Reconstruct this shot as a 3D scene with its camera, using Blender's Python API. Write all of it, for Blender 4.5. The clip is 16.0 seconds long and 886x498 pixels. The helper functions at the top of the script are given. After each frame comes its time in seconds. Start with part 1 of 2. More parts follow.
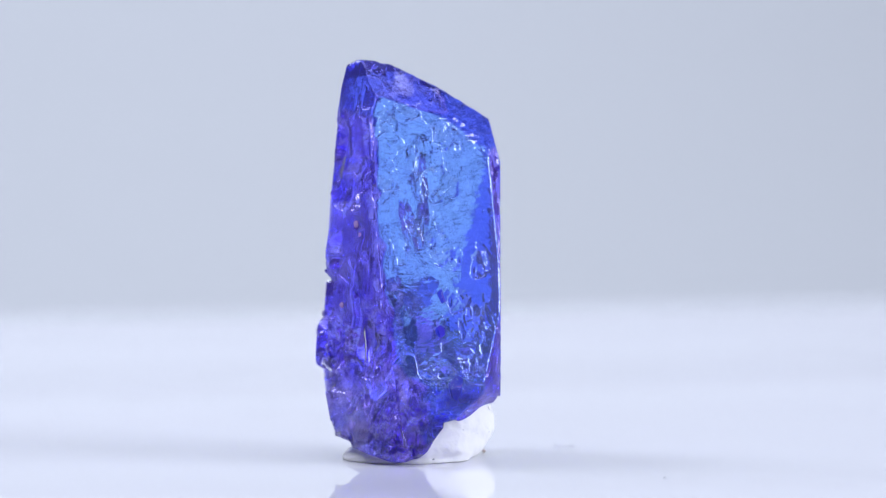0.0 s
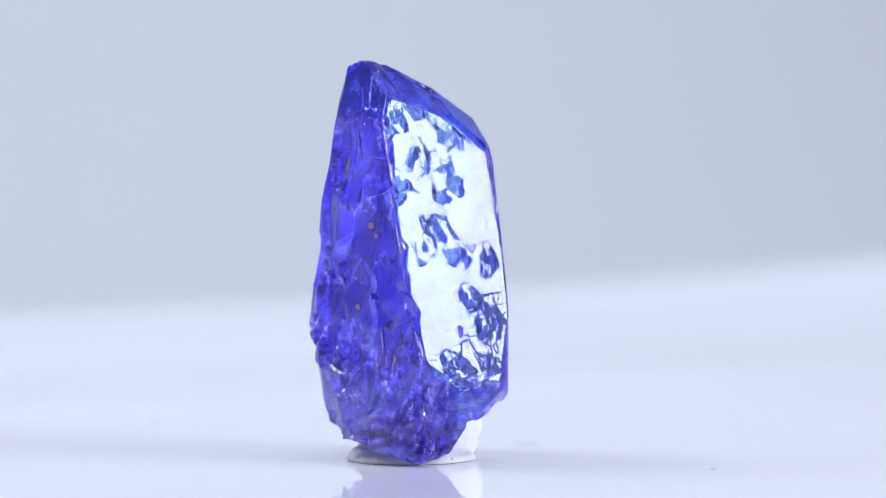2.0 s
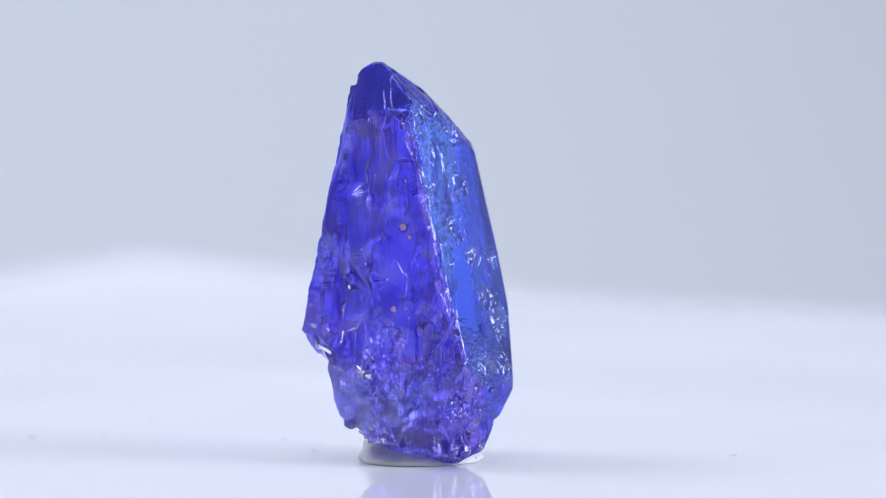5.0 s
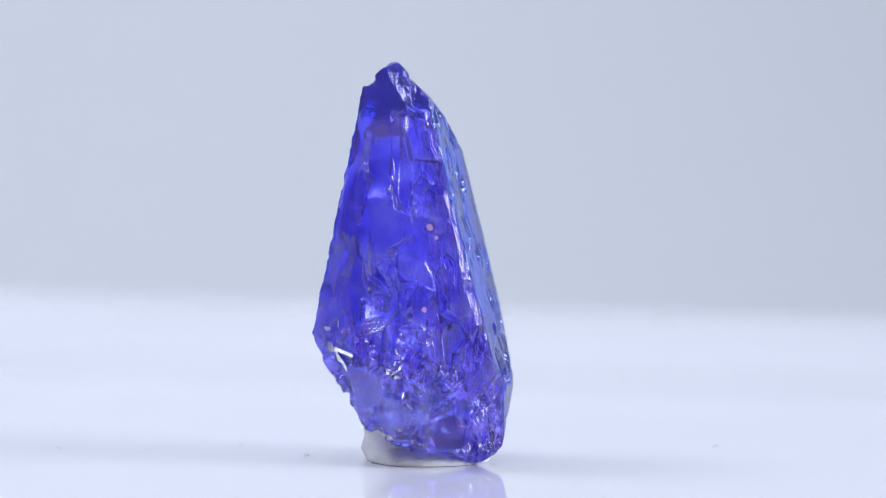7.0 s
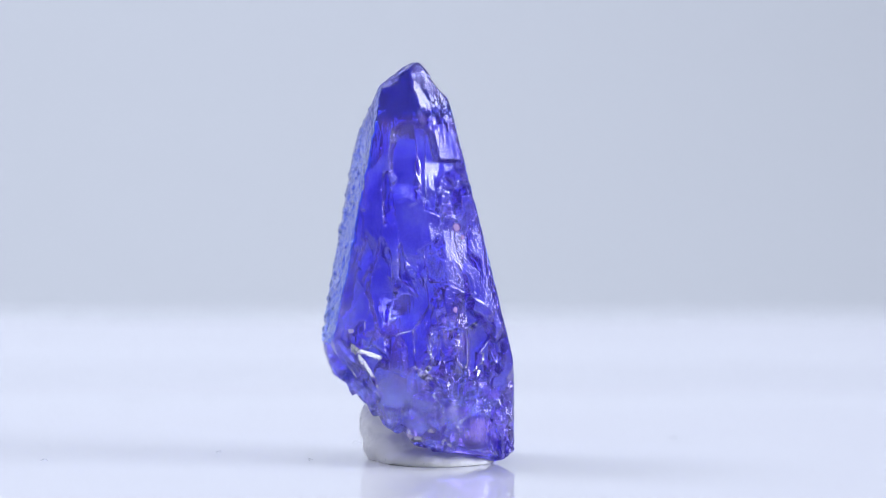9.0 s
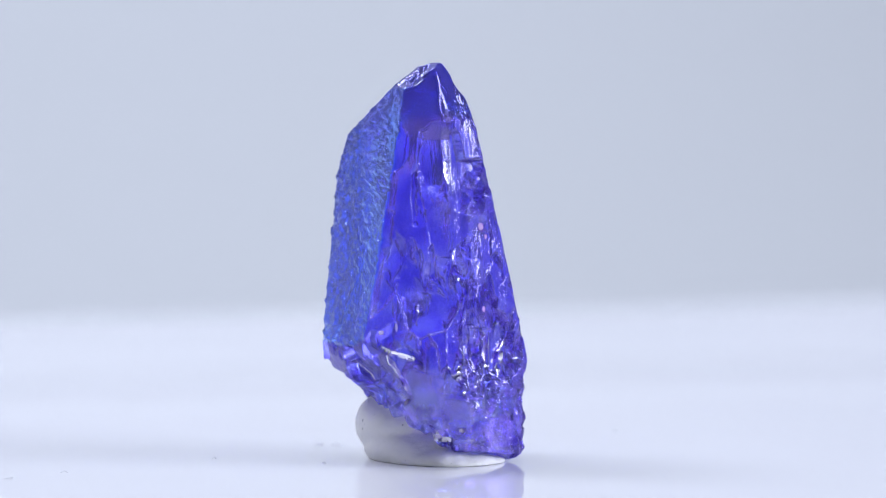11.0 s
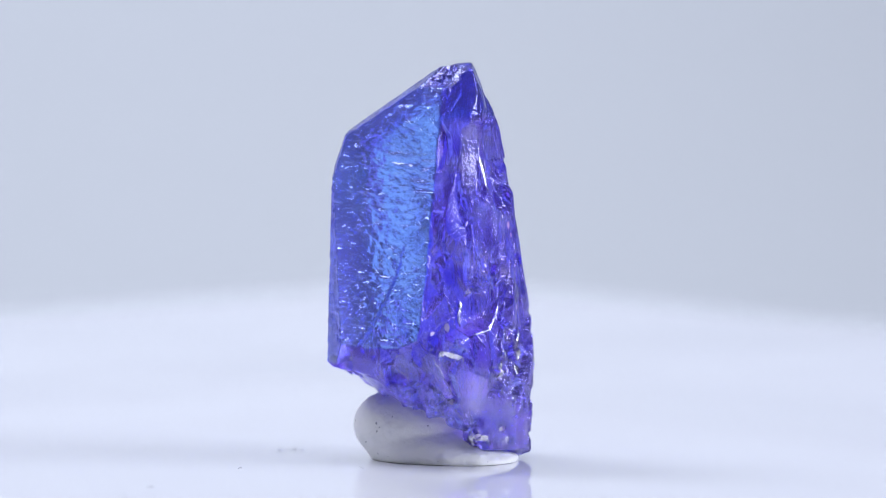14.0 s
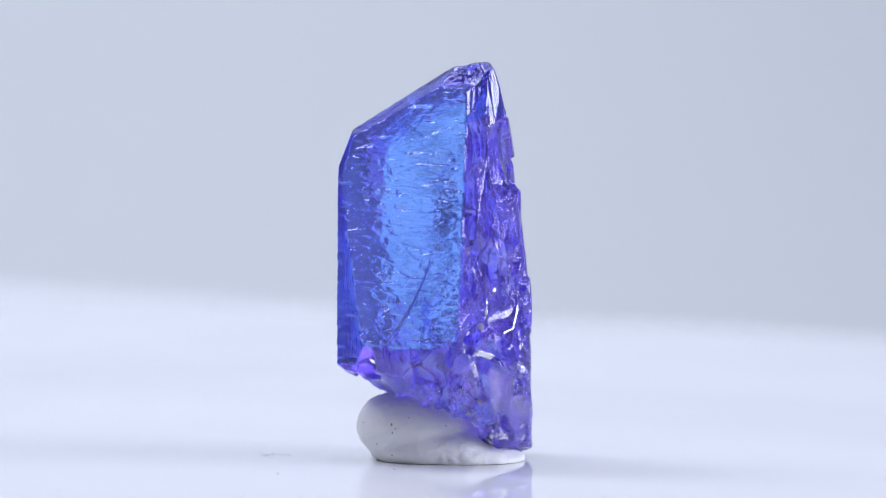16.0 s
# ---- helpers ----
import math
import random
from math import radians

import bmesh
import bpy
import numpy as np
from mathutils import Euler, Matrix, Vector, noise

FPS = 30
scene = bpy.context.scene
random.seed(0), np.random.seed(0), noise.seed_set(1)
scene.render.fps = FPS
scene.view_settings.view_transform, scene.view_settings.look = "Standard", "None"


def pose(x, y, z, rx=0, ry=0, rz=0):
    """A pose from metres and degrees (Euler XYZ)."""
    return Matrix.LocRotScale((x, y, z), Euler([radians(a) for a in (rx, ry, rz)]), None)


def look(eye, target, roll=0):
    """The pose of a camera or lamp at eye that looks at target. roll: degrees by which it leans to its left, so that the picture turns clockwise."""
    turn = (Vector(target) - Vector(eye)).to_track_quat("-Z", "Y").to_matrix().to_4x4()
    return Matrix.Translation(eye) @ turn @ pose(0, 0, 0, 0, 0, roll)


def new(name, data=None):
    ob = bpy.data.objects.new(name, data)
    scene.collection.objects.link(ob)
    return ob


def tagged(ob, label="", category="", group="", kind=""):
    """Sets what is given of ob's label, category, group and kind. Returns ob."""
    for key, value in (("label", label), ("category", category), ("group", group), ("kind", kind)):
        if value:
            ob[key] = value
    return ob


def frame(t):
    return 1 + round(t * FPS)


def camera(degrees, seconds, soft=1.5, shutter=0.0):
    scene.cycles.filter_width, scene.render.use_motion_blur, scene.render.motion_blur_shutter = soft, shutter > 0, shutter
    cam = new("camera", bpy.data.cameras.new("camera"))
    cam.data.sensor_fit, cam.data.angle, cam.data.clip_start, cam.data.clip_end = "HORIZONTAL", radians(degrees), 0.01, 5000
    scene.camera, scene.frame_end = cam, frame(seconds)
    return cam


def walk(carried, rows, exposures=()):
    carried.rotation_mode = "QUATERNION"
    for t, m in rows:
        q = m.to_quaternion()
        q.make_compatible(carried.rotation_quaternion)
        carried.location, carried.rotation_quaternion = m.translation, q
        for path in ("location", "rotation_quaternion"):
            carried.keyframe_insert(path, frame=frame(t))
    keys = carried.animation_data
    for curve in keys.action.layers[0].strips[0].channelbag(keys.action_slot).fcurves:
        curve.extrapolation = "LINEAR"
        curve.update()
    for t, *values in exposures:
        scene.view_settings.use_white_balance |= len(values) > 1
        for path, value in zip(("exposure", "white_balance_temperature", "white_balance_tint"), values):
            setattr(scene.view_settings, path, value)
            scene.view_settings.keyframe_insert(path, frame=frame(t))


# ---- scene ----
cam = camera(9.0, 16.0, 0.95)
U = 4.0e-5                      # one modelling unit in metres
TILT = radians(3.97)
REACH = 0.3985
AIM = Vector((0.00046, 0.0, 0.01482))
EYE = AIM + Vector((0.0, -REACH * math.cos(TILT), REACH * math.sin(TILT)))
walk(cam, [(0.0, look(EYE, AIM)), (16.0, look(EYE, AIM))])
cam.data.dof.use_dof = True
cam.data.dof.focus_distance = REACH - 0.005
cam.data.dof.aperture_fstop = 27.0

# turn of the display board, seconds and degrees
TURN = [(0.0, 0.0), (0.5, 4.0), (1.0, 8.4), (1.5, 13.3), (2.0, 17.5), (2.5, 21.9), (3.0, 25.8), (3.5, 29.7), (4.0, 33.8),
        (5.2, 44.2), (6.5, 55.0), (7.0, 60.1), (7.5, 65.8), (8.0, 69.9), (8.5, 73.7), (9.0, 77.3), (10.2, 87.3),
        (11.5, 97.7), (12.0, 101.6), (12.5, 105.7), (13.0, 109.7), (13.5, 113.7), (14.0, 117.6), (14.5, 121.3),
        (15.0, 125.1), (15.5, 129.6), (16.0, 133.6)]
TURNING = []                    # everything that rides on the board

# ---- light ----
world = bpy.data.worlds.new("studio")
world.use_nodes = True
scene.world = world
world.node_tree.nodes["Background"].inputs[0].default_value = (0.775, 0.82, 1.02, 1)
world.node_tree.nodes["Background"].inputs[1].default_value = 0.21
scene.view_settings.exposure = 0.0


def softbox(name, eye, target, sx, sy, watts, colour=(0.78, 0.83, 1.02)):
    lamp = bpy.data.lights.new(name, "AREA")
    lamp.shape, lamp.size, lamp.size_y, lamp.energy, lamp.color = "RECTANGLE", sx, sy, watts, colour
    ob = new(name, lamp)
    ob.matrix_world = look(eye, target)
    return ob


softbox("softbox_key", (0.42, -0.11, 0.18), (0, 0, 0.015), 0.22, 0.24, 2.3)
softbox("softbox_left", (-0.40, 0.20, 0.58), (-0.05, 0.45, 0.15), 0.30, 0.30, 3.8)
softbox("softbox_top", (0.0, 0.05, 0.62), (0, 0.05, 0), 0.50, 0.40, 2.2)


# ---- materials ----
def material(name, colour, rough=0.5, **sockets):
    m = bpy.data.materials.new(name)
    m.use_nodes = True
    b = m.node_tree.nodes["Principled BSDF"]
    b.inputs["Base Color"].default_value = (*colour, 1)
    b.inputs["Roughness"].default_value = rough
    for key, value in sockets.items():
        b.inputs[key.replace("_", " ")].default_value = value
    return m


def node(m, kind, **values):
    n = m.node_tree.nodes.new(kind)
    for key, value in values.items():
        if key in n.inputs:
            n.inputs[key].default_value = value
        else:
            n.inputs[key.replace("_", " ")].default_value = value
    return n


def join(m, a, out, b, into):
    m.node_tree.links.new(a.outputs[out], b.inputs[into])


def bump(m, height, out, strength, distance):
    b = node(m, "ShaderNodeBump", Strength=strength, Distance=distance)
    join(m, height, out, b, "Height")
    join(m, b, "Normal", m.node_tree.nodes["Principled BSDF"], "Normal")
    return b


def gem():
    """Blue through the clear natural faces, violet where the crystal is broken."""
    m = material("tanzanite", (0.10, 0.10, 0.85), 0.03, IOR=1.69, Transmission_Weight=1.0)
    b = m.node_tree.nodes["Principled BSDF"]
    tint = m.node_tree.nodes.new("ShaderNodeVertexColor")
    tint.layer_name = "tint"
    split = m.node_tree.nodes.new("ShaderNodeSeparateColor")
    join(m, tint, "Color", split, "Color")
    ramp = m.node_tree.nodes.new("ShaderNodeValToRGB")
    ramp.color_ramp.elements[0].color = (0.21, 0.10, 0.90, 1)
    ramp.color_ramp.elements[1].color = (0.20, 0.43, 1.0, 1)
    ramp.color_ramp.elements.new(0.5).color = (0.03, 0.055, 0.80, 1)
    join(m, split, "Red", ramp, "Fac")
    clear = m.node_tree.nodes.new("ShaderNodeMapRange")
    clear.inputs["To Min"].default_value, clear.inputs["To Max"].default_value = 0.92, 0.98
    join(m, split, "Red", clear, "Value")
    join(m, clear, "Result", b, "Transmission Weight")
    polish = m.node_tree.nodes.new("ShaderNodeMapRange")
    polish.inputs["To Min"].default_value, polish.inputs["To Max"].default_value = 0.13, 0.05
    join(m, split, "Red", polish, "Value")
    join(m, polish, "Result", b, "Roughness")
    # the base of the crystal is paler
    zone = m.node_tree.nodes.new("ShaderNodeMixRGB")
    zone.inputs["Color2"].default_value = (0.46, 0.37, 0.97, 1)
    join(m, split, "Green", zone, "Fac")
    place = m.node_tree.nodes.new("ShaderNodeTexCoord")
    patches = node(m, "ShaderNodeTexNoise", Scale=260.0, Detail=3.0)
    join(m, place, "Object", patches, "Vector")
    cloud = node(m, "ShaderNodeTexNoise", Scale=480.0, Detail=3.0)
    join(m, place, "Object", cloud, "Vector")
    lilac = m.node_tree.nodes.new("ShaderNodeValToRGB")
    lilac.color_ramp.elements[0].position, lilac.color_ramp.elements[0].color = 0.36, (0.10, 0.035, 0.74, 1)
    lilac.color_ramp.elements[1].position, lilac.color_ramp.elements[1].color = 0.66, (0.44, 0.27, 0.95, 1)
    lilac.color_ramp.elements.new(0.5).color = (0.21, 0.10, 0.90, 1)
    join(m, cloud, "Fac", lilac, "Fac")
    body_tint = m.node_tree.nodes.new("ShaderNodeMixRGB")
    edge = node(m, "ShaderNodeMapRange")
    edge.inputs["From Max"].default_value = 0.4
    join(m, split, "Red", edge, "Value")
    join(m, edge, "Result", body_tint, "Fac")
    join(m, lilac, "Color", body_tint, "Color1")
    join(m, ramp, "Color", body_tint, "Color2")
    join(m, body_tint, "Color", zone, "Color1")
    mix = m.node_tree.nodes.new("ShaderNodeMixRGB")
    mix.blend_type = "MULTIPLY"
    mix.inputs["Fac"].default_value = 0.35
    join(m, zone, "Color", mix, "Color1")
    shade = m.node_tree.nodes.new("ShaderNodeValToRGB")
    shade.color_ramp.elements[0].position, shade.color_ramp.elements[1].position = 0.35, 0.65
    shade.color_ramp.elements[0].color = (0.58, 0.52, 0.94, 1)
    join(m, patches, "Fac", shade, "Fac")
    join(m, shade, "Color", mix, "Color2")
    join(m, mix, "Color", b, "Base Color")
    # growth ripples lying across the crystal, and finer pitting
    lie = node(m, "ShaderNodeMapping")
    lie.inputs["Scale"].default_value = (1400, 1400, 3800)
    join(m, place, "Object", lie, "Vector")
    ripple = node(m, "ShaderNodeTexNoise", Scale=1.0, Detail=2.0)
    join(m, lie, "Vector", ripple, "Vector")
    # splintery streaks that run up the broken sides
    stand = node(m, "ShaderNodeMapping")
    stand.inputs["Scale"].default_value = (4200, 4200, 800)
    join(m, place, "Object", stand, "Vector")
    streak = node(m, "ShaderNodeTexNoise", Scale=1.0, Detail=3.0)
    join(m, stand, "Vector", streak, "Vector")
    either = m.node_tree.nodes.new("ShaderNodeMixRGB")
    join(m, split, "Red", either, "Fac")
    join(m, streak, "Fac", either, "Color1")
    calm = m.node_tree.nodes.new("ShaderNodeMath")
    calm.operation = "MULTIPLY"
    calm.inputs[1].default_value = 0.9
    join(m, ripple, "Fac", calm, 0)
    join(m, calm, "Value", either, "Color2")
    fine = node(m, "ShaderNodeTexNoise", Scale=6000.0, Detail=2.0)
    join(m, place, "Object", fine, "Vector")
    add = m.node_tree.nodes.new("ShaderNodeMath")
    add.operation = "MULTIPLY_ADD"
    add.inputs[1].default_value = 0.3
    join(m, fine, "Fac", add, 0)
    join(m, either, "Color", add, 2)
    relief = bump(m, add, "Value", 0.6, 0.00022)
    join(m, tint, "Alpha", relief, "Strength")
    return m


GEM = gem()
WHITE = material("white_acrylic", (0.80, 0.80, 0.82), 0.012, IOR=1.55)
PUTTY = material("white_putty", (0.82, 0.81, 0.775), 0.6)
PAPER = material("grey_paper", (0.488, 0.504, 0.502), 0.9)
DUST = material("dust", (0.40, 0.40, 0.42), 0.8)
SMEAR = material("putty_trace", (0.58, 0.58, 0.62), 0.7)
CRUST = material("cream_crust", (0.66, 0.58, 0.80), 0.5, Transmission_Weight=0.1)
RUST = material("rust_stain", (0.46, 0.28, 0.60), 0.5, Transmission_Weight=0.1)
FLECK = material("dark_fleck", (0.06, 0.06, 0.08), 0.7)
GRIT = material("brown_grit", (0.34, 0.24, 0.18), 0.8)
CHIP = material("violet_glass", (0.16, 0.09, 0.82), 0.28, IOR=1.69, Transmission_Weight=1.0)
CRACK = material("air_crack", (1.0, 1.0, 1.0), 0.08, IOR=0.592, Transmission_Weight=1.0)


def flecked(m):
    """Dark flecks and a fine matt grain on the putty."""
    b = m.node_tree.nodes["Principled BSDF"]
    place = m.node_tree.nodes.new("ShaderNodeTexCoord")
    spots = node(m, "ShaderNodeTexNoise", Scale=2600.0, Detail=1.0)
    join(m, place, "Object", spots, "Vector")
    ramp = m.node_tree.nodes.new("ShaderNodeValToRGB")
    ramp.color_ramp.elements[0].position, ramp.color_ramp.elements[1].position = 0.20, 0.235
    ramp.color_ramp.elements[0].color = (0.22, 0.22, 0.24, 1)
    ramp.color_ramp.elements[1].color = b.inputs["Base Color"].default_value
    join(m, spots, "Fac", ramp, "Fac")
    join(m, ramp, "Color", b, "Base Color")
    grain = node(m, "ShaderNodeTexNoise", Scale=5200.0, Detail=4.0)
    join(m, place, "Object", grain, "Vector")
    bump(m, grain, "Fac", 0.5, 0.00006)


flecked(PUTTY)


# ---- structure ----
def mesh_object(name, bm, mat, parent=None, label=""):
    me = bpy.data.meshes.new(name)
    bm.to_mesh(me)
    bm.free()
    me.materials.append(mat)
    ob = new(name, me)
    if parent:
        ob.parent = parent
    if label:
        ob["label"] = label
    return ob


def sweep():
    """Seamless paper: table, bend and upright in one sheet."""
    bm = bmesh.new()
    line = [(-0.9, -0.03), (0.30, -0.03)]
    for i in range(1, 13):
        a = radians(90 * i / 12)
        line.append((0.30 + 0.2 * math.sin(a), 0.17 - 0.2 * math.cos(a)))
    line.append((0.5, 1.3))
    rings = [[bm.verts.new((x, y, z)) for y, z in line] for x in (-0.30, 0.30)]
    for i in range(len(line) - 1):
        bm.faces.new((rings[0][i], rings[1][i], rings[1][i + 1], rings[0][i + 1]))
    ob = mesh_object("backdrop", bm, PAPER)
    for f in ob.data.polygons:
        f.use_smooth = True
    s = ob.modifiers.new("thickness", "SOLIDIFY")
    s.thickness, s.offset = 0.001, -1
    return tagged(ob, "pale blue-grey seamless paper backdrop sweeping up behind the board", "backdrop", kind="structure")


sweep()


def board():
    """A thin glossy sheet whose far corners lift a little."""
    bm = bmesh.new()
    xs = np.linspace(-3000, 3200, 90)
    ys = np.linspace(-2680, 3240, 90)
    turn = Matrix.Rotation(radians(12), 3, "Z")
    rows = []
    for x in xs:
        row = []
        for y in ys:
            lift = (2.8e-5 if y > 0 else 1.2e-5) * max(0.0, math.hypot(x, y) - 3200) ** 2
            for gap in (3200 - x, 3240 - y, y + 2680):
                lift -= 5 * math.exp(-((gap - 1300) / 330) ** 2) - 3.5 * math.exp(-((gap - 2050) / 260) ** 2)
            row.append(bm.verts.new(turn @ Vector((x, y, lift)) * U))
        rows.append(row)
    for i in range(len(rows) - 1):
        for j in range(len(row) - 1):
            f = bm.faces.new((rows[i][j], rows[i + 1][j], rows[i + 1][j + 1], rows[i][j + 1]))
            f.smooth = True
    ob = mesh_object("display_board", bm, WHITE)
    thick = ob.modifiers.new("thickness", "SOLIDIFY")
    thick.thickness, thick.offset = 0.0012, -1
    TURNING.append(ob)
    return tagged(ob, "thin glossy white display sheet with lifting corners, slowly turning", "display board")


board()


# ---- the crystal ----
def planed(planes, bound=900):
    """A convex block: a cube cut by planes (nx, ny, nz, d) that keep n.p <= d."""
    bm = bmesh.new()
    bmesh.ops.create_cube(bm, size=2 * bound)
    for nx, ny, nz, d in planes:
        n = Vector((nx, ny, nz))
        co = n * (d / n.length_squared)
        bmesh.ops.bisect_plane(bm, geom=bm.verts[:] + bm.edges[:] + bm.faces[:], plane_co=co, plane_no=n, clear_outer=True)
        loops = [e for e in bm.edges if e.is_boundary]
        if loops:
            bmesh.ops.holes_fill(bm, edges=loops)
    bmesh.ops.recalc_face_normals(bm, faces=bm.faces)
    return bm


def around(degrees, slope, d):
    return (math.cos(radians(degrees)), math.sin(radians(degrees)), slope, d)


# natural crystal faces
FRONT = around(-70, 0.25, 169)
BACK = around(110, 0.20, 244.5)
SIDE = (1, 0, 0, 113)
BEVEL = around(43, 0, 169)
ROOF_A = around(-55, 0.57, 364)
ROOF_B = (0.707, 0.707, 1.58, 1079)
SHOULDER = around(-34, 0.93, 594)
LADDER = around(79.5, 0.045, 204.5)
BAND = around(-70, 0, 131)
ROOF_C = around(74, 1.2, 857)
FRONT_B = around(-73.5, 0.25, 176)
CHAMFER = around(46, 0.386, 375)
CHAMFER_B = around(0, 0.27, 256)
CHAMFER_C = around(74, 0.3, 335)
FACES = [FRONT, FRONT_B, BACK, SIDE, BEVEL, LADDER, BAND, ROOF_C, ROOF_A, ROOF_B, SHOULDER, CHAMFER, CHAMFER_B, CHAMFER_C]
# broken surfaces
LOWER = [(-1, 0, -0.14, 172), around(-134, 0, 162), BAND, around(-100, 0, 173), around(-34, -0.7, 38), around(-34, 0, 130),
         around(146, -0.5, 145), around(162, -0.3, 169), around(-80, 0, 139)]
MAIN = FACES + LOWER + [around(-34, 0.4, 296), around(-34, 0.21, 191), around(-55, 0.22, 178), around(-55, 1.0, 627), 
                        (-1, 0, 0.06, 209), around(162, 0.167, 273), around(-134, 0.097, 186), around(-134, 0.27, 292), around(-157, 0.1, 218),
                        around(-121, 0.457, 389), around(145, 0.2, 289), (0.707, 0.707, -3.4, -362), (0.707, 0.707, -1.96, -178),
                        around(110, -0.3, 134), around(128, -0.6, 88), around(110, -1.4, -7), (0.1, 0, 1, 695),
                        (-0.8, -0.1, 0.6, 547), around(110, 1.2, 912), around(-70, 1.0, 662), (0, 0, -1, -66)]
PRISM = MAIN + [around(80, -3.15, -375)]
MASS = MAIN + [around(80, -1.1, -31), around(103, 0, 170), around(112, 0, 180)]
STEP = [f for f in MAIN if f[:3] != around(-134, 0.097, 186)[:3]] + [around(-134, 0, 163), (-0.14, -0.95, 1, 409), (1, 0.2, 0, -135), (0, 0, -1, -100)]
# the ledge that stands out of the broken side
def swollen(most, low, high):
    """The main hull, grown outward by up to most units where it faces between two azimuths."""
    out = []
    for f in MAIN:
        facing = math.degrees(math.atan2(f[1], f[0])) % 360
        out.append((*f[:3], f[3] + (most if low <= facing <= high and f not in FACES else 0)))
    return out


LEDGE = swollen(15, 140, 190) + [(-0.4, 0.3, -1, -88), (-1.6, 0.4, 1, 590), around(20, 0, -120)]
FOOT = LOWER + [around(45, 0, -85), (1, 0, -0.8, -46), (0, 0, 1, 200), (-0.22, 0.05, -1, -7.5), (0.5, -0.87, -1.8, 49), around(110, -0.6, 42), around(-70, 0.2, 151), around(-79, 0.2, 164)]


def block(bm, planes, centre=None):
    """Adds a convex block; with a centre, the planes are given round it."""
    piece = planed(planes)
    if centre:
        bmesh.ops.translate(piece, vec=centre, verts=piece.verts)
    me = bpy.data.meshes.new("piece")
    piece.to_mesh(me)
    piece.free()
    bm.from_mesh(me)
    bpy.data.meshes.remove(me)


def splinter(long, wide, thick, azimuth, lean, rng):
    """The planes of a blade-shaped chip, its flat outward along the azimuth."""
    planes = [around(azimuth, lean, thick), around(azimuth + 180, -lean, thick * 1.6),
              around(azimuth + 70 + rng.uniform(-15, 15), rng.uniform(-0.2, 0.2), wide),
              around(azimuth - 70 + rng.uniform(-15, 15), rng.uniform(-0.2, 0.2), wide)]
    for up in (1, -1):
        for turn in (90, -90):
            tip = rng.uniform(0.3, 1.6)
            v = around(azimuth + turn, up * tip, 0)
            planes.append((v[0], v[1], v[2], long * tip * rng.uniform(0.7, 1.0)))
        planes.append((0, 0, up, long))
    return planes


def remeshed(bm, size):
    """The union of all blocks in bm as one even mesh of small quads."""
    me = bpy.data.meshes.new("union")
    bm.to_mesh(me)
    bm.free()
    ob = new("union", me)
    r = ob.modifiers.new("remesh", "REMESH")
    r.mode, r.voxel_size = "VOXEL", size
    out = bpy.data.meshes.new_from_object(ob.evaluated_get(bpy.context.evaluated_depsgraph_get()))
    bpy.data.objects.remove(ob)
    return out


def facets(p, size, seed, tilt, step=1.0):
    """Relief of random tilted facets, about size units each, for points p; and how far each point is from a facet's rim."""
    rng = np.random.default_rng(seed)
    spot, tilts, level = rng.random((4096, 3)), rng.normal(0, tilt, (4096, 3)), rng.normal(0, step, 4096)
    size = np.array(size, float)
    q = p / size
    cell = np.floor(q).astype(np.int64)
    best, second = np.full(len(p), 1e9), np.full(len(p), 1e9)
    out = np.zeros(len(p))
    for i in (-1, 0, 1):
        for j in (-1, 0, 1):
            for k in (-1, 0, 1):
                c = cell + (i, j, k)
                h = (c[:, 0] * 73856093 ^ c[:, 1] * 19349663 ^ c[:, 2] * 83492791) & 4095
                away = q - c - spot[h]
                d = (away * away).sum(1)
                near = d < best
                second = np.where(near, best, np.minimum(second, d))
                best = np.where(near, d, best)
                out = np.where(near, (away * size * tilts[h]).sum(1) + level[h], out)
    return out, np.sqrt(second) - np.sqrt(best)


def swell(p, size, seed):
    """Smooth random waves of about the given size, -1 to 1."""
    table = np.random.default_rng(seed).uniform(-1, 1, 4096)
    q = p / np.array(size, float)
    cell = np.floor(q).astype(np.int64)
    f = q - cell
    f = f * f * (3 - 2 * f)
    out = np.zeros(len(p))
    for i in (0, 1):
        for j in (0, 1):
            for k in (0, 1):
                c = cell + (i, j, k)
                h = (c[:, 0] * 73856093 ^ c[:, 1] * 19349663 ^ c[:, 2] * 83492791) & 4095
                w = np.abs(1 - i - f[:, 0]) * np.abs(1 - j - f[:, 1]) * np.abs(1 - k - f[:, 2])
                out += w * table[h]
    return out


# hollows on the front face: across, up, size
PITS = [(-28, 548, 24), (-58, 498, 20), (12, 505, 30), (10, 418, 26), (88, 363, 20), (66, 290, 26), (96, 262, 30), (46, 178, 30),
        (88, 180, 26), (-72, 615, 20), (-35, 622, 22), (28, 580, 22), (-20, 385, 14), (40, 370, 16)]


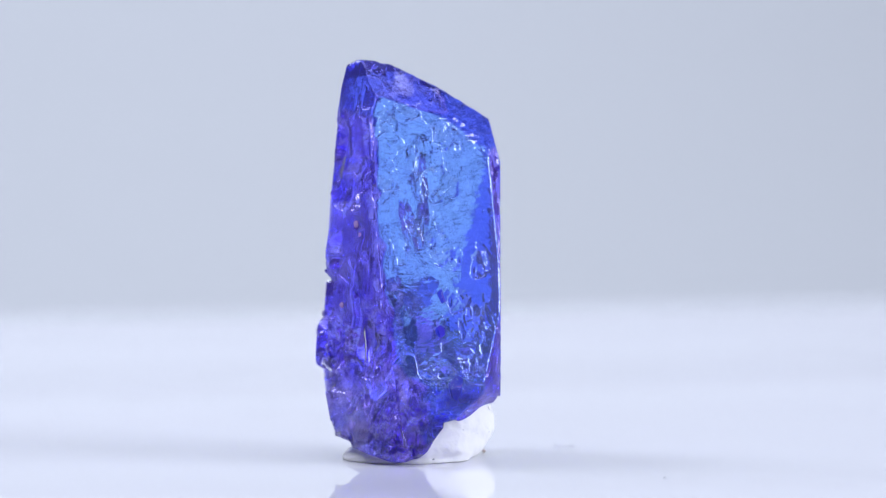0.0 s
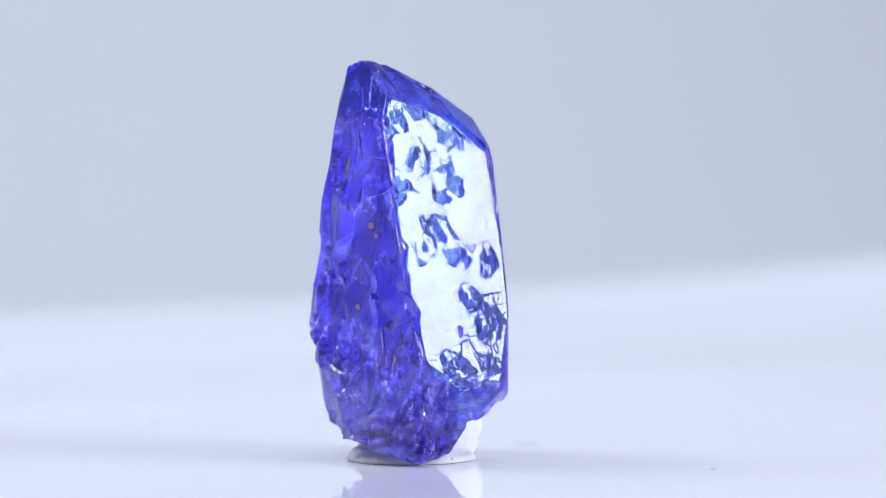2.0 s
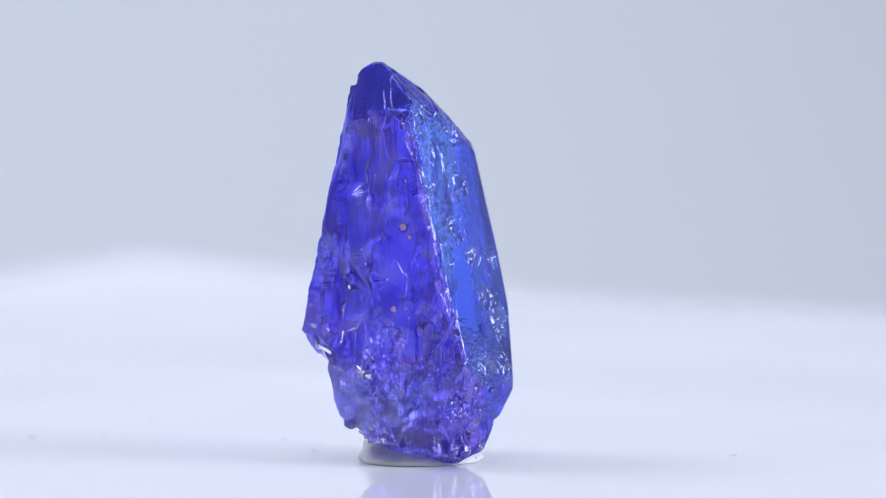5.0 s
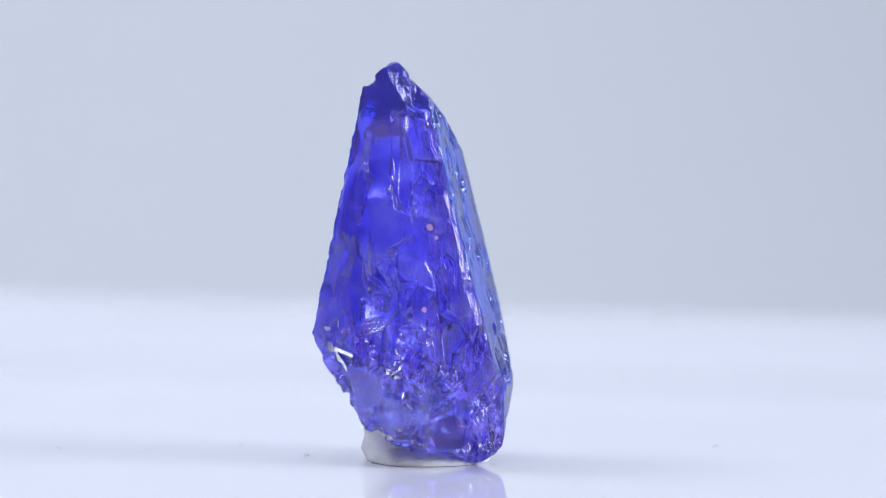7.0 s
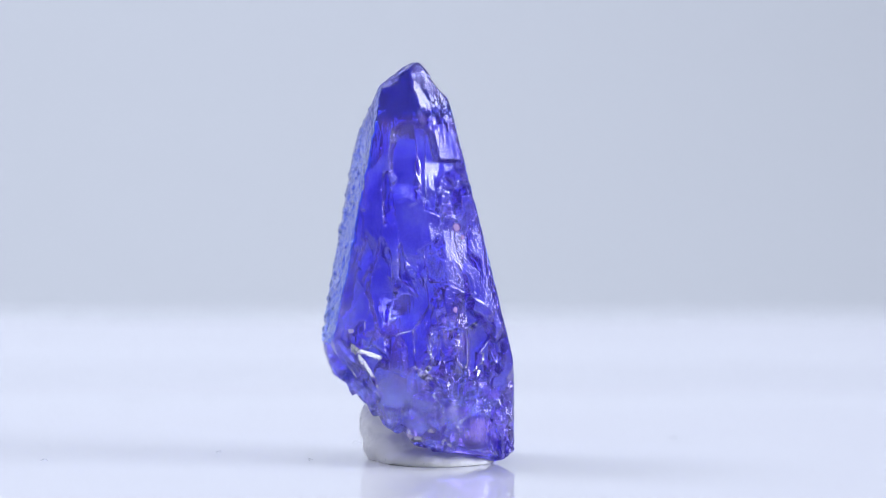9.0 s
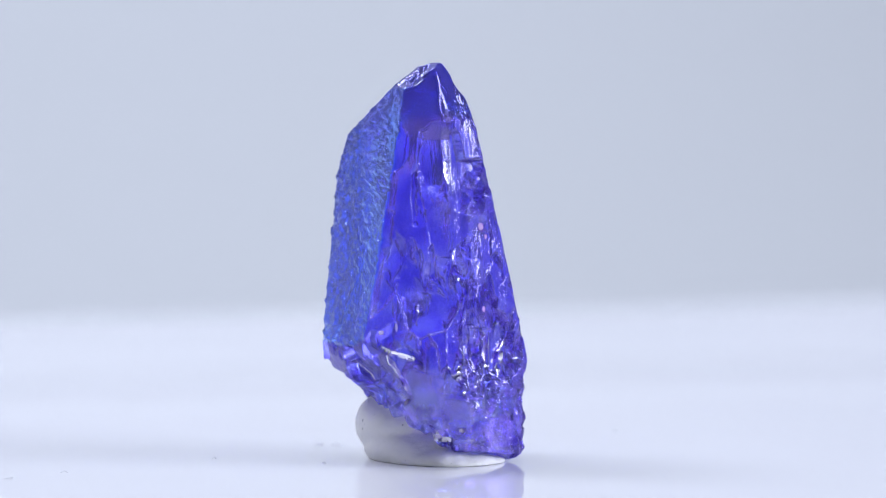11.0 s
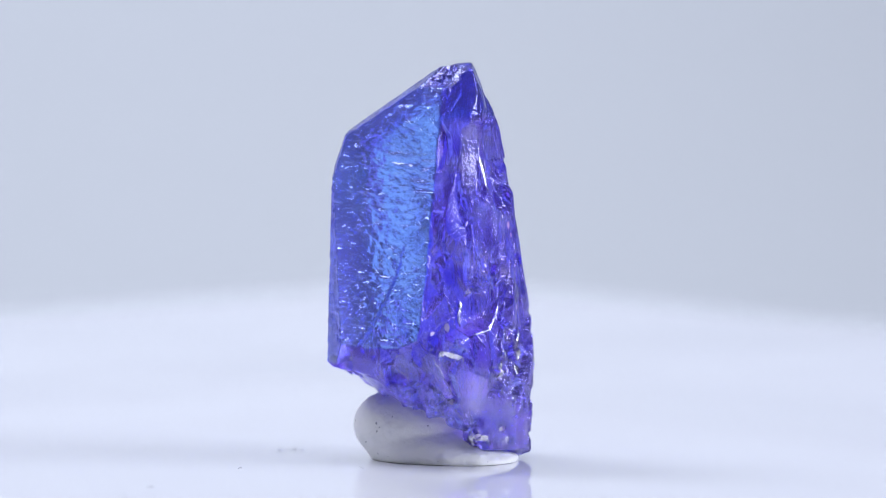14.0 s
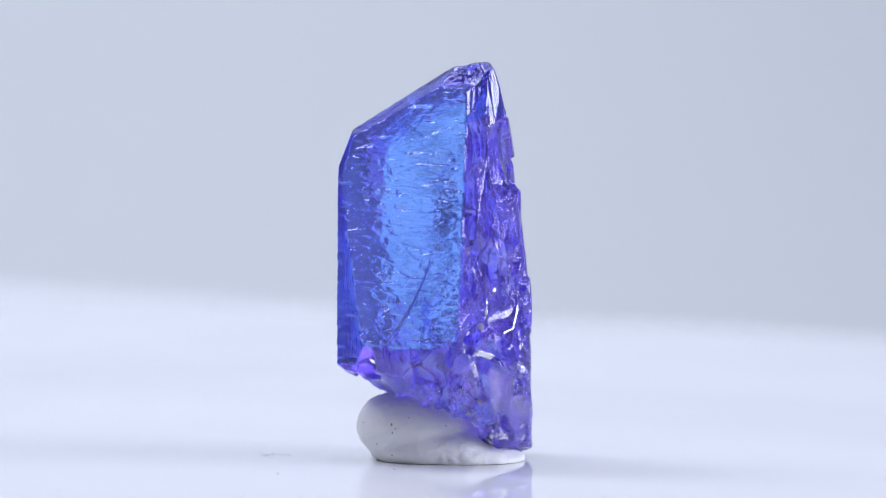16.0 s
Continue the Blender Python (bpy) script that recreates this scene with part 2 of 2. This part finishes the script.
def crystal():
    rng = random.Random(4)
    bm = bmesh.new()
    for planes in (PRISM, MASS, STEP, LEDGE, FOOT):
        block(bm, planes)
    # ragged blades standing a little out of the broken sides
    def blade(z, azimuth, along, d, size, proud):
        c, s = math.cos(radians(azimuth)), math.sin(radians(azimuth))
        at = Vector((c * (d - 3) - s * along, s * (d - 3) + c * along, z))
        hull = [(f[0], f[1], f[2], f[3] + (-1 if f in FACES else proud - 2) - Vector(f[:3]).dot(at)) for f in MAIN]
        block(bm, splinter(62 * size, 22 * size, 7, azimuth, 0.08 if z > 250 else 0.0, rng) + hull, at)

    for k in range(46):
        z = rng.uniform(110, 560)
        if rng.random() < 0.7:
            blade(z, -134 + rng.uniform(-14, 14), rng.uniform(-70, 62) * (1 - 0.35 * max(0, z - 300) / 300),
                  min(170, 188 - 0.097 * z, 291 - 0.27 * z), rng.uniform(0.6, 1.3), 5)
        else:
            blade(z, 160 + rng.uniform(-18, 18), rng.uniform(-45, 45), min(230 - 0.09 * z, 174 + 0.14 * z) - 10, rng.uniform(0.6, 1.2), 5)
    blade(235, -155, 20, 178, 1.2, 5)
    # the dark knob under the tip
    knob = [(f[0], f[1], f[2], f[3] + (11 if f in (FRONT, FRONT_B, ROOF_A) else 1)) for f in MAIN]
    block(bm, knob + [around(-70, 0.1, 92), (1, 0, 0.25, 44), (1, 0, -0.5, -399), (0, 1, 0, 25), (-0.15, 0, -1, -594), (0.5, -0.4, -1, -642), around(-121, 0.3, 281)])
    bmesh.ops.scale(bm, vec=(U, U, U), verts=bm.verts)
    me = remeshed(bm, 1.9 * U)

    n = len(me.vertices)
    p = np.empty(n * 3)
    me.vertices.foreach_get("co", p)
    p = p.reshape(-1, 3) / U
    nor = np.empty(n * 3)
    me.vertices.foreach_get("normal", nor)
    nor = nor.reshape(-1, 3)
    smooth = np.zeros(n)
    on = {}
    inset = np.full(n, 99.0)
    edge_wave = 2.2 * swell(p, (14, 14, 14), 41) + 1.0
    for name, f in (("front", FRONT), ("front_b", FRONT_B), ("back", BACK), ("side", SIDE), ("bevel", BEVEL), ("roof", ROOF_A), ("roof_b", ROOF_B), ("shoulder", SHOULDER), ("ladder", LADDER), ("band", BAND), ("roof_c", ROOF_C), ("chamfer", CHAMFER), ("chamfer_b", CHAMFER_B), ("chamfer_c", CHAMFER_C)):
        v = np.array(f[:3])
        length = np.linalg.norm(v)
        gap = (f[3] - p @ v) / length
        inset = np.minimum(inset, np.where(gap < -3, 12, np.abs(gap)))
        out = np.clip((gap + 7) / 3, 0, 1)
        gap = gap + edge_wave
        on[name] = out * np.clip(2.0 - gap / 2.5, 0, 1) * np.clip((nor @ v / length - 0.75) / 0.15, 0, 1)
        smooth = np.maximum(smooth, on[name])
    on["front"] = np.maximum(on["front"], on["front_b"])
    # the lower rim of the front face and the crown are broken as well
    rough = 1 - smooth
    big, _ = facets(p + 8 * np.stack([swell(p, (40, 40, 60), k) for k in (7, 8, 9)], 1), (70, 70, 150), 1, 0.30, 1.2)
    mid, _ = facets(p + 3 * np.stack([swell(p, (15, 15, 25), k) for k in (7, 8, 9)], 1), (27, 27, 64), 2, 0.27, 0.6)
    small, _ = facets(p, (10, 10, 21), 3, 0.3, 0.5)
    ridge = swell(p, (16, 16, 60), 12) + 0.5 * swell(p, (8, 8, 30), 13)
    move = rough * np.clip(inset / 12, 0, 1) * np.clip(big * 1.6 + mid * 1.25 + small * 0.7 + ridge * 0.6 + 5 * swell(p, (55, 55, 110), 31) - 2.0, -17, 4)
    move *= 1 - 0.55 * np.clip((p[:, 2] - 580) / 40, 0, 1)
    ripple = swell(p, (20, 20, 9), 21) + 0.5 * swell(p, (9, 9, 4.5), 22)
    rung = swell(p, (60, 60, 7), 23) + 0.6 * swell(p, (25, 25, 4), 24)
    grain = swell(p, (11, 11, 4), 25) + 0.6 * swell(p, (5, 5, 3), 26)
    move += on["back"] * ripple * 2.3 + np.maximum(on["side"], on["bevel"]) * (ripple * 0.45 + grain * 0.25)
    move += on["ladder"] * (rung * 0.6 + ripple * 0.25)
    move += on["front"] * (grain * 0.36 + ripple * 0.25) + np.maximum(np.maximum(on["roof"], on["roof_c"]), on["roof_b"]) * (ripple * 0.7 + grain * 0.4)
    a = radians(17.5)
    across = p[:, 0] * math.cos(a) - p[:, 1] * math.sin(a)
    pit, floor = np.zeros(n), np.zeros(n)
    for x, z, size in PITS:
        reach = np.maximum(np.abs(across - x + 0.4 * (p[:, 2] - z)), np.abs((p[:, 2] - z) * 0.8 - 0.3 * (across - x))) + np.clip(mid * 2.2 + small, -9, 9)
        here = np.clip((size * 0.9 - reach) / 1.6, 0, 1) * (1.0 if z < 400 else 0.75)
        floor = np.where(here > pit, 0.16 * (across - x) * (1 if int(z) % 2 else -1) - 0.20 * (p[:, 2] - z), floor)
        pit = np.maximum(pit, here)
    pit *= on["front"]
    move -= pit * np.clip(5.0 + floor + small * 0.4 + mid * 0.8, 0.8, 10)
    # bites along the ragged edge towards the broken side
    rim = np.full(n, 99.0)
    for f in (around(-134, 0.097, 186), around(-134, 0.27, 292), around(-121, 0.457, 389), around(-100, 0, 173), around(-134, 0, 162)):
        v = np.array(f[:3])
        rim = np.minimum(rim, (f[3] - p @ v) / np.linalg.norm(v))
    width = 5 + 11 * np.clip(swell(p, (26, 26, 30), 71) + 0.6 * swell(p, (11, 11, 13), 72), -0.3, 1)
    bite = on["front"] * np.clip((width - rim) / 2.5, 0, 1)
    move -= bite * np.clip(4 + mid * 0.8 + small * 0.8, 1.5, 9)
    # a groove that climbs the back face and ends in a point
    a = radians(133.6)
    across = p[:, 0] * math.cos(a) - p[:, 1] * math.sin(a)
    down = np.clip((395 - p[:, 2]) / 170, 0, 1.2)
    groove = np.clip(1 - np.abs(across + 8 + 75 * down ** 1.6) / (1.5 + 4 * down), 0, 1) * (down > 0) * (p[:, 2] > 200)
    move -= on["back"] * groove * 6
    p = p + nor * move[:, None]
    p += (rough * np.clip(inset / 12, 0, 1) * 5)[:, None] * np.stack([swell(p, (38, 38, 70), k) for k in (61, 62, 63)], 1)
    # soften single-point spikes, most on the broken sides
    edges = np.empty(len(me.edges) * 2, dtype=np.int32)
    me.edges.foreach_get("vertices", edges)
    ends = np.concatenate([edges[0::2], edges[1::2]])
    others = np.concatenate([edges[1::2], edges[0::2]])
    count = np.bincount(ends, minlength=n)
    for k in range(2):
        mean = np.stack([np.bincount(ends, p[others, i], n) for i in range(3)], 1) / count[:, None]
        p += (mean - p) * (0.18 * rough)[:, None]
    p[:, 2] = np.maximum(p[:, 2] - 7, 1.5)
    me.vertices.foreach_set("co", (p * U).ravel())
    tint = me.color_attributes.new("tint", "FLOAT_COLOR", "POINT")
    window = np.maximum(on["front"], on["back"])
    smooth = smooth * (1 - 0.9 * bite)
    window = window * (1 - 0.9 * bite)
    blue = np.where(window > 0.05, np.maximum(window, 0.5 * smooth), 0.5 * smooth)
    crown = np.clip((p[:, 2] - 600 + 25 * swell(p, (40, 40, 40), 81)) / 20, 0, 1) * rough
    blue = np.maximum(blue, 0.42 * crown)
    pale = np.clip((210 - p[:, 2] + 70 * swell(p, (60, 60, 50), 51) + 60 * swell(p, (22, 22, 30), 52)) / 120, 0, 1) * rough * np.clip((-70 - p[:, 0]) / 70, 0, 1)
    relief = 0.26 * rough + 0.3 * smooth * (1 - window) + 0.17 * on["front"] + 0.6 * on["back"]
    rgba = np.stack([blue, pale, pit, relief], 1)
    tint.data.foreach_set("color", rgba.ravel())
    me.polygons.foreach_set("use_smooth", np.ones(len(me.polygons), dtype=bool))
    me.materials.clear()
    me.materials.append(GEM)
    me.name = "body"
    top = new("tanzanite_crystal")
    body = new("body", me)
    body.parent = top
    TURNING.append(top)
    tagged(top, "rough translucent blue-violet tanzanite crystal standing on white putty", "crystal")

    # glassy chips hanging over the edge of the front face: across, up, long, wide
    a = radians(17.5)
    for k, (x, z, long, wide) in enumerate(((-12, 130, 27, 11), (-46, 290, 16, 8), (-40, 222, 13, 7))):
        reach = (160 - 0.25 * z) - 4
        at = Vector((x * math.cos(a), -x * math.sin(a), z)) + Vector((math.cos(radians(-70)), math.sin(radians(-70)), 0)) * reach
        chip_bm = planed(splinter(long, wide, 3.0, -78 + rng.uniform(-8, 8), 0.2, rng))
        ok, spot, normal, _ = body.closest_point_on_mesh(at * U)
        bmesh.ops.translate(chip_bm, vec=spot / U - normal * 2.2, verts=chip_bm.verts)
        bmesh.ops.scale(chip_bm, vec=(U, U, U), verts=chip_bm.verts)
        mesh_object("chip", chip_bm, CHIP, top, "small glassy violet chip" if k == 0 else "")

    # air-filled cracks inside
    for k in range(20):
        z = rng.uniform(70, 560)
        wide = 1 - max(0, z - 250) / 700
        crack_bm = bmesh.new()
        bmesh.ops.create_icosphere(crack_bm, subdivisions=4, radius=1)
        long, across_it = rng.uniform(20, 52), rng.uniform(10, 28)
        for v in crack_bm.verts:
            grow = 1 + 0.35 * noise.noise(v.co * 1.7 + Vector((k * 7, 0, 0)))
            v.co = Vector((v.co.x * across_it * grow, v.co.y * 0.5 + 2.5 * noise.noise(Vector((v.co.x, 0, v.co.z)) * 2 + Vector((0, k * 5, 0))), v.co.z * long * grow))
        spin = pose(rng.uniform(-90, -20) * wide, rng.uniform(-60, 70) * wide, z - 7, rng.uniform(-25, 25), rng.uniform(-25, 25), rng.uniform(0, 180))
        bmesh.ops.transform(crack_bm, matrix=Matrix.Scale(U, 4) @ spin, verts=crack_bm.verts)
        for f in crack_bm.faces:
            f.smooth = True
        mesh_object("crack", crack_bm, CRACK, top, "silvery internal crack" if k == 0 else "")

    # cream and rust-coloured crusts caught in the broken side
    for (x, y, z), size, mat, label in (((-198, 83, 248), 13, CRUST, "cream mineral crust"), ((-196, 108, 236), 10, CRUST, "cream mineral crust"),
                                        ((-178, 62, 118), 12, CRUST, "cream mineral crust"), ((-135, -63, 418), 15, RUST, "faint rust-coloured stain"),
                                        ((-128, -70, 400), 8, RUST, "faint rust-coloured stain"), ((-156, -57, 277), 10, RUST, "faint rust-coloured stain"),
                                        ((-148, -66, 286), 9, CRUST, "cream mineral crust"), ((-172, -30, 72), 12, CRUST, "cream mineral crust"),
                                        ((-174, 9, 52), 10, CRUST, "cream mineral crust")):
        ok, spot, normal, _ = body.closest_point_on_mesh(Vector((x, y, z)) * U)
        crust_bm = bmesh.new()
        bmesh.ops.create_icosphere(crust_bm, subdivisions=4, radius=1)
        lie = normal.to_track_quat("Z", "Y").to_matrix().to_4x4()
        for v in crust_bm.verts:
            grow = 1 + 0.5 * noise.noise(v.co * 1.6 + Vector((x, y, z))) + 0.25 * noise.noise(v.co * 5 + Vector((x, y, z)))
            v.co = Vector((v.co.x * size * 0.5 * grow, v.co.y * size * 0.5 * grow, v.co.z * 1.3))
        bmesh.ops.transform(crust_bm, matrix=Matrix.Translation(spot - normal * (0.6 * U)) @ lie @ Matrix.Scale(U, 4), verts=crust_bm.verts)
        mesh_object("crust", crust_bm, mat, top, label)
    return body


BODY = crystal()


def putty():
    top = new("putty_blob")
    TURNING.append(top)
    bm = bmesh.new()
    for (x, y, z), (a, b, c), turn in (((3, 52, 60), (106, 87, 66), 30), ((-24, 24, 20), (114, 99, 48), 40), ((-50, -6, 6), (112, 104, 30), 20), ((-52, -20, 3), (116, 99, 25), 0)):
        geo = bmesh.ops.create_icosphere(bm, subdivisions=5, radius=1)
        bmesh.ops.scale(bm, vec=(a, b, c), verts=geo["verts"])
        bmesh.ops.rotate(bm, cent=(0, 0, 0), matrix=Matrix.Rotation(radians(turn), 3, "Z"), verts=geo["verts"])
        bmesh.ops.translate(bm, vec=(x, y, z), verts=geo["verts"])
    bmesh.ops.scale(bm, vec=(U, U, U), verts=bm.verts)
    me = remeshed(bm, 3 * U)
    bm = bmesh.new()
    bm.from_mesh(me)
    bpy.data.meshes.remove(me)
    for k in range(16):
        bmesh.ops.smooth_vert(bm, verts=bm.verts, factor=0.5, use_axis_x=True, use_axis_y=True, use_axis_z=True)
    for v in bm.verts:
        q = v.co / U
        v.co += v.normal * U * (4.0 * noise.noise(q / 45) + 1.2 * noise.noise(q / 12) + 0.5 * noise.noise(q / 5))
        v.co.z = max(v.co.z, 0.00002)
    # pressed flat wherever the crystal stands on it
    for v in bm.verts:
        hit, spot, _, _ = BODY.ray_cast(Vector((v.co.x, v.co.y, -0.001)), Vector((0, 0, 1)))
        if hit and v.co.z > spot.z - 0.4 * U:
            v.co.z = max(spot.z - 0.4 * U, 0.00002)
    for f in bm.faces:
        f.smooth = True
    mound = mesh_object("mound", bm, PUTTY, top)
    # dark flecks stuck in its skin
    rng = random.Random(9)
    spots = [((98, 40, 84), 4.5)] + [((3 + 120 * math.cos(k * 0.75), 55 + 120 * math.sin(k * 0.75), rng.uniform(15, 115)), rng.uniform(1.2, 2.2)) for k in range(12)]
    for k, (at, size) in enumerate(spots):
        ok, spot, normal, _ = mound.closest_point_on_mesh(Vector(at) * U)
        bm = bmesh.new()
        bmesh.ops.create_icosphere(bm, subdivisions=2, radius=1)
        lie = normal.to_track_quat("Z", "Y").to_matrix().to_4x4()
        bmesh.ops.scale(bm, vec=(size * 0.55, size, 0.5), verts=bm.verts)
        bmesh.ops.transform(bm, matrix=Matrix.Translation(spot) @ lie @ Matrix.Scale(U, 4), verts=bm.verts)
        mesh_object("fleck", bm, FLECK, top, "tiny dark fleck" if k == 0 else "")
    return tagged(top, "soft white putty blob pressed under the crystal on the board", "putty")


putty()


# ---- dust on the board ----
def fibre(x, y, length, bend, seed):
    """A hair-thin curled fibre lying on the board."""
    rng = random.Random(seed)
    curve = bpy.data.curves.new("dust_fibre", "CURVE")
    curve.dimensions, curve.bevel_depth, curve.bevel_resolution = "3D", 0.5 * U, 2
    line = curve.splines.new("POLY")
    steps = 12
    line.points.add(steps)
    px, py, way = x, y, rng.uniform(0, 360)
    for i in range(steps + 1):
        line.points[i].co = (px * U, py * U, (1.2 + 3 * math.sin(math.pi * i / steps)) * U, 1)
        way += bend / steps + rng.uniform(-8, 8)
        px += length / steps * math.cos(radians(way))
        py += length / steps * math.sin(radians(way))
    curve.materials.append(DUST)
    ob = new("dust_fibre", curve)
    me = bpy.data.meshes.new_from_object(ob.evaluated_get(bpy.context.evaluated_depsgraph_get()))
    bpy.data.objects.remove(ob)
    ob = new("dust_fibre", me)
    TURNING.append(ob)
    return tagged(ob, "tiny dark curled dust fibre lying on the white board", "dust", "dust on the board")


for k, (x, y, length, bend) in enumerate(((-330, 750, 30, 160), (-105, 200, 18, 200), (386, -363, 24, 180), (40, 830, 14, 60), (-220, 652, 14, 40), (-19, 399, 10, 90))):
    fibre(x, y, length, bend, k)


def smear():
    """Thin grey putty traces left on the board."""
    rng = random.Random(3)
    top = new("putty_smear")
    TURNING.append(top)
    for k in range(7):
        bm = bmesh.new()
        bmesh.ops.create_icosphere(bm, subdivisions=2, radius=1)
        for v in bm.verts:
            grow = 1 + 0.5 * noise.noise(v.co * 2 + Vector((k * 3, 0, 0)))
            v.co = Vector((v.co.x * rng.uniform(6, 7) * grow, v.co.y * 2.5 * grow, v.co.z * 0.5))
        m = Matrix.Translation((238 + rng.uniform(-26, 26), 178 + rng.uniform(-30, 30), 0.6)) @ Matrix.Rotation(radians(-50 + rng.uniform(-25, 25)), 4, "Z")
        bmesh.ops.transform(bm, matrix=Matrix.Scale(U, 4) @ m, verts=bm.verts)
        mesh_object("trace", bm, SMEAR, top)
    return tagged(top, "faint grey putty smear on the glossy white board", "smear")


smear()


def crumb():
    bm = bmesh.new()
    bmesh.ops.create_icosphere(bm, subdivisions=3, radius=3.2)
    for v in bm.verts:
        v.co *= 1 + 0.5 * noise.noise(v.co / 4)
        v.co = Vector((v.co.x + 84, v.co.y + 74, max(v.co.z * 0.8 + 4, 0.5))) * U
    ob = mesh_object("crumb", bm, GRIT)
    TURNING.append(ob)
    return tagged(ob, "tiny brown grit crumb against the foot of the putty", "crumb")


crumb()


def motions():
    for ob in TURNING:
        walk(ob, [(t, pose(0, 0, 0, 0, 0, a)) for t, a in TURN])


motions()
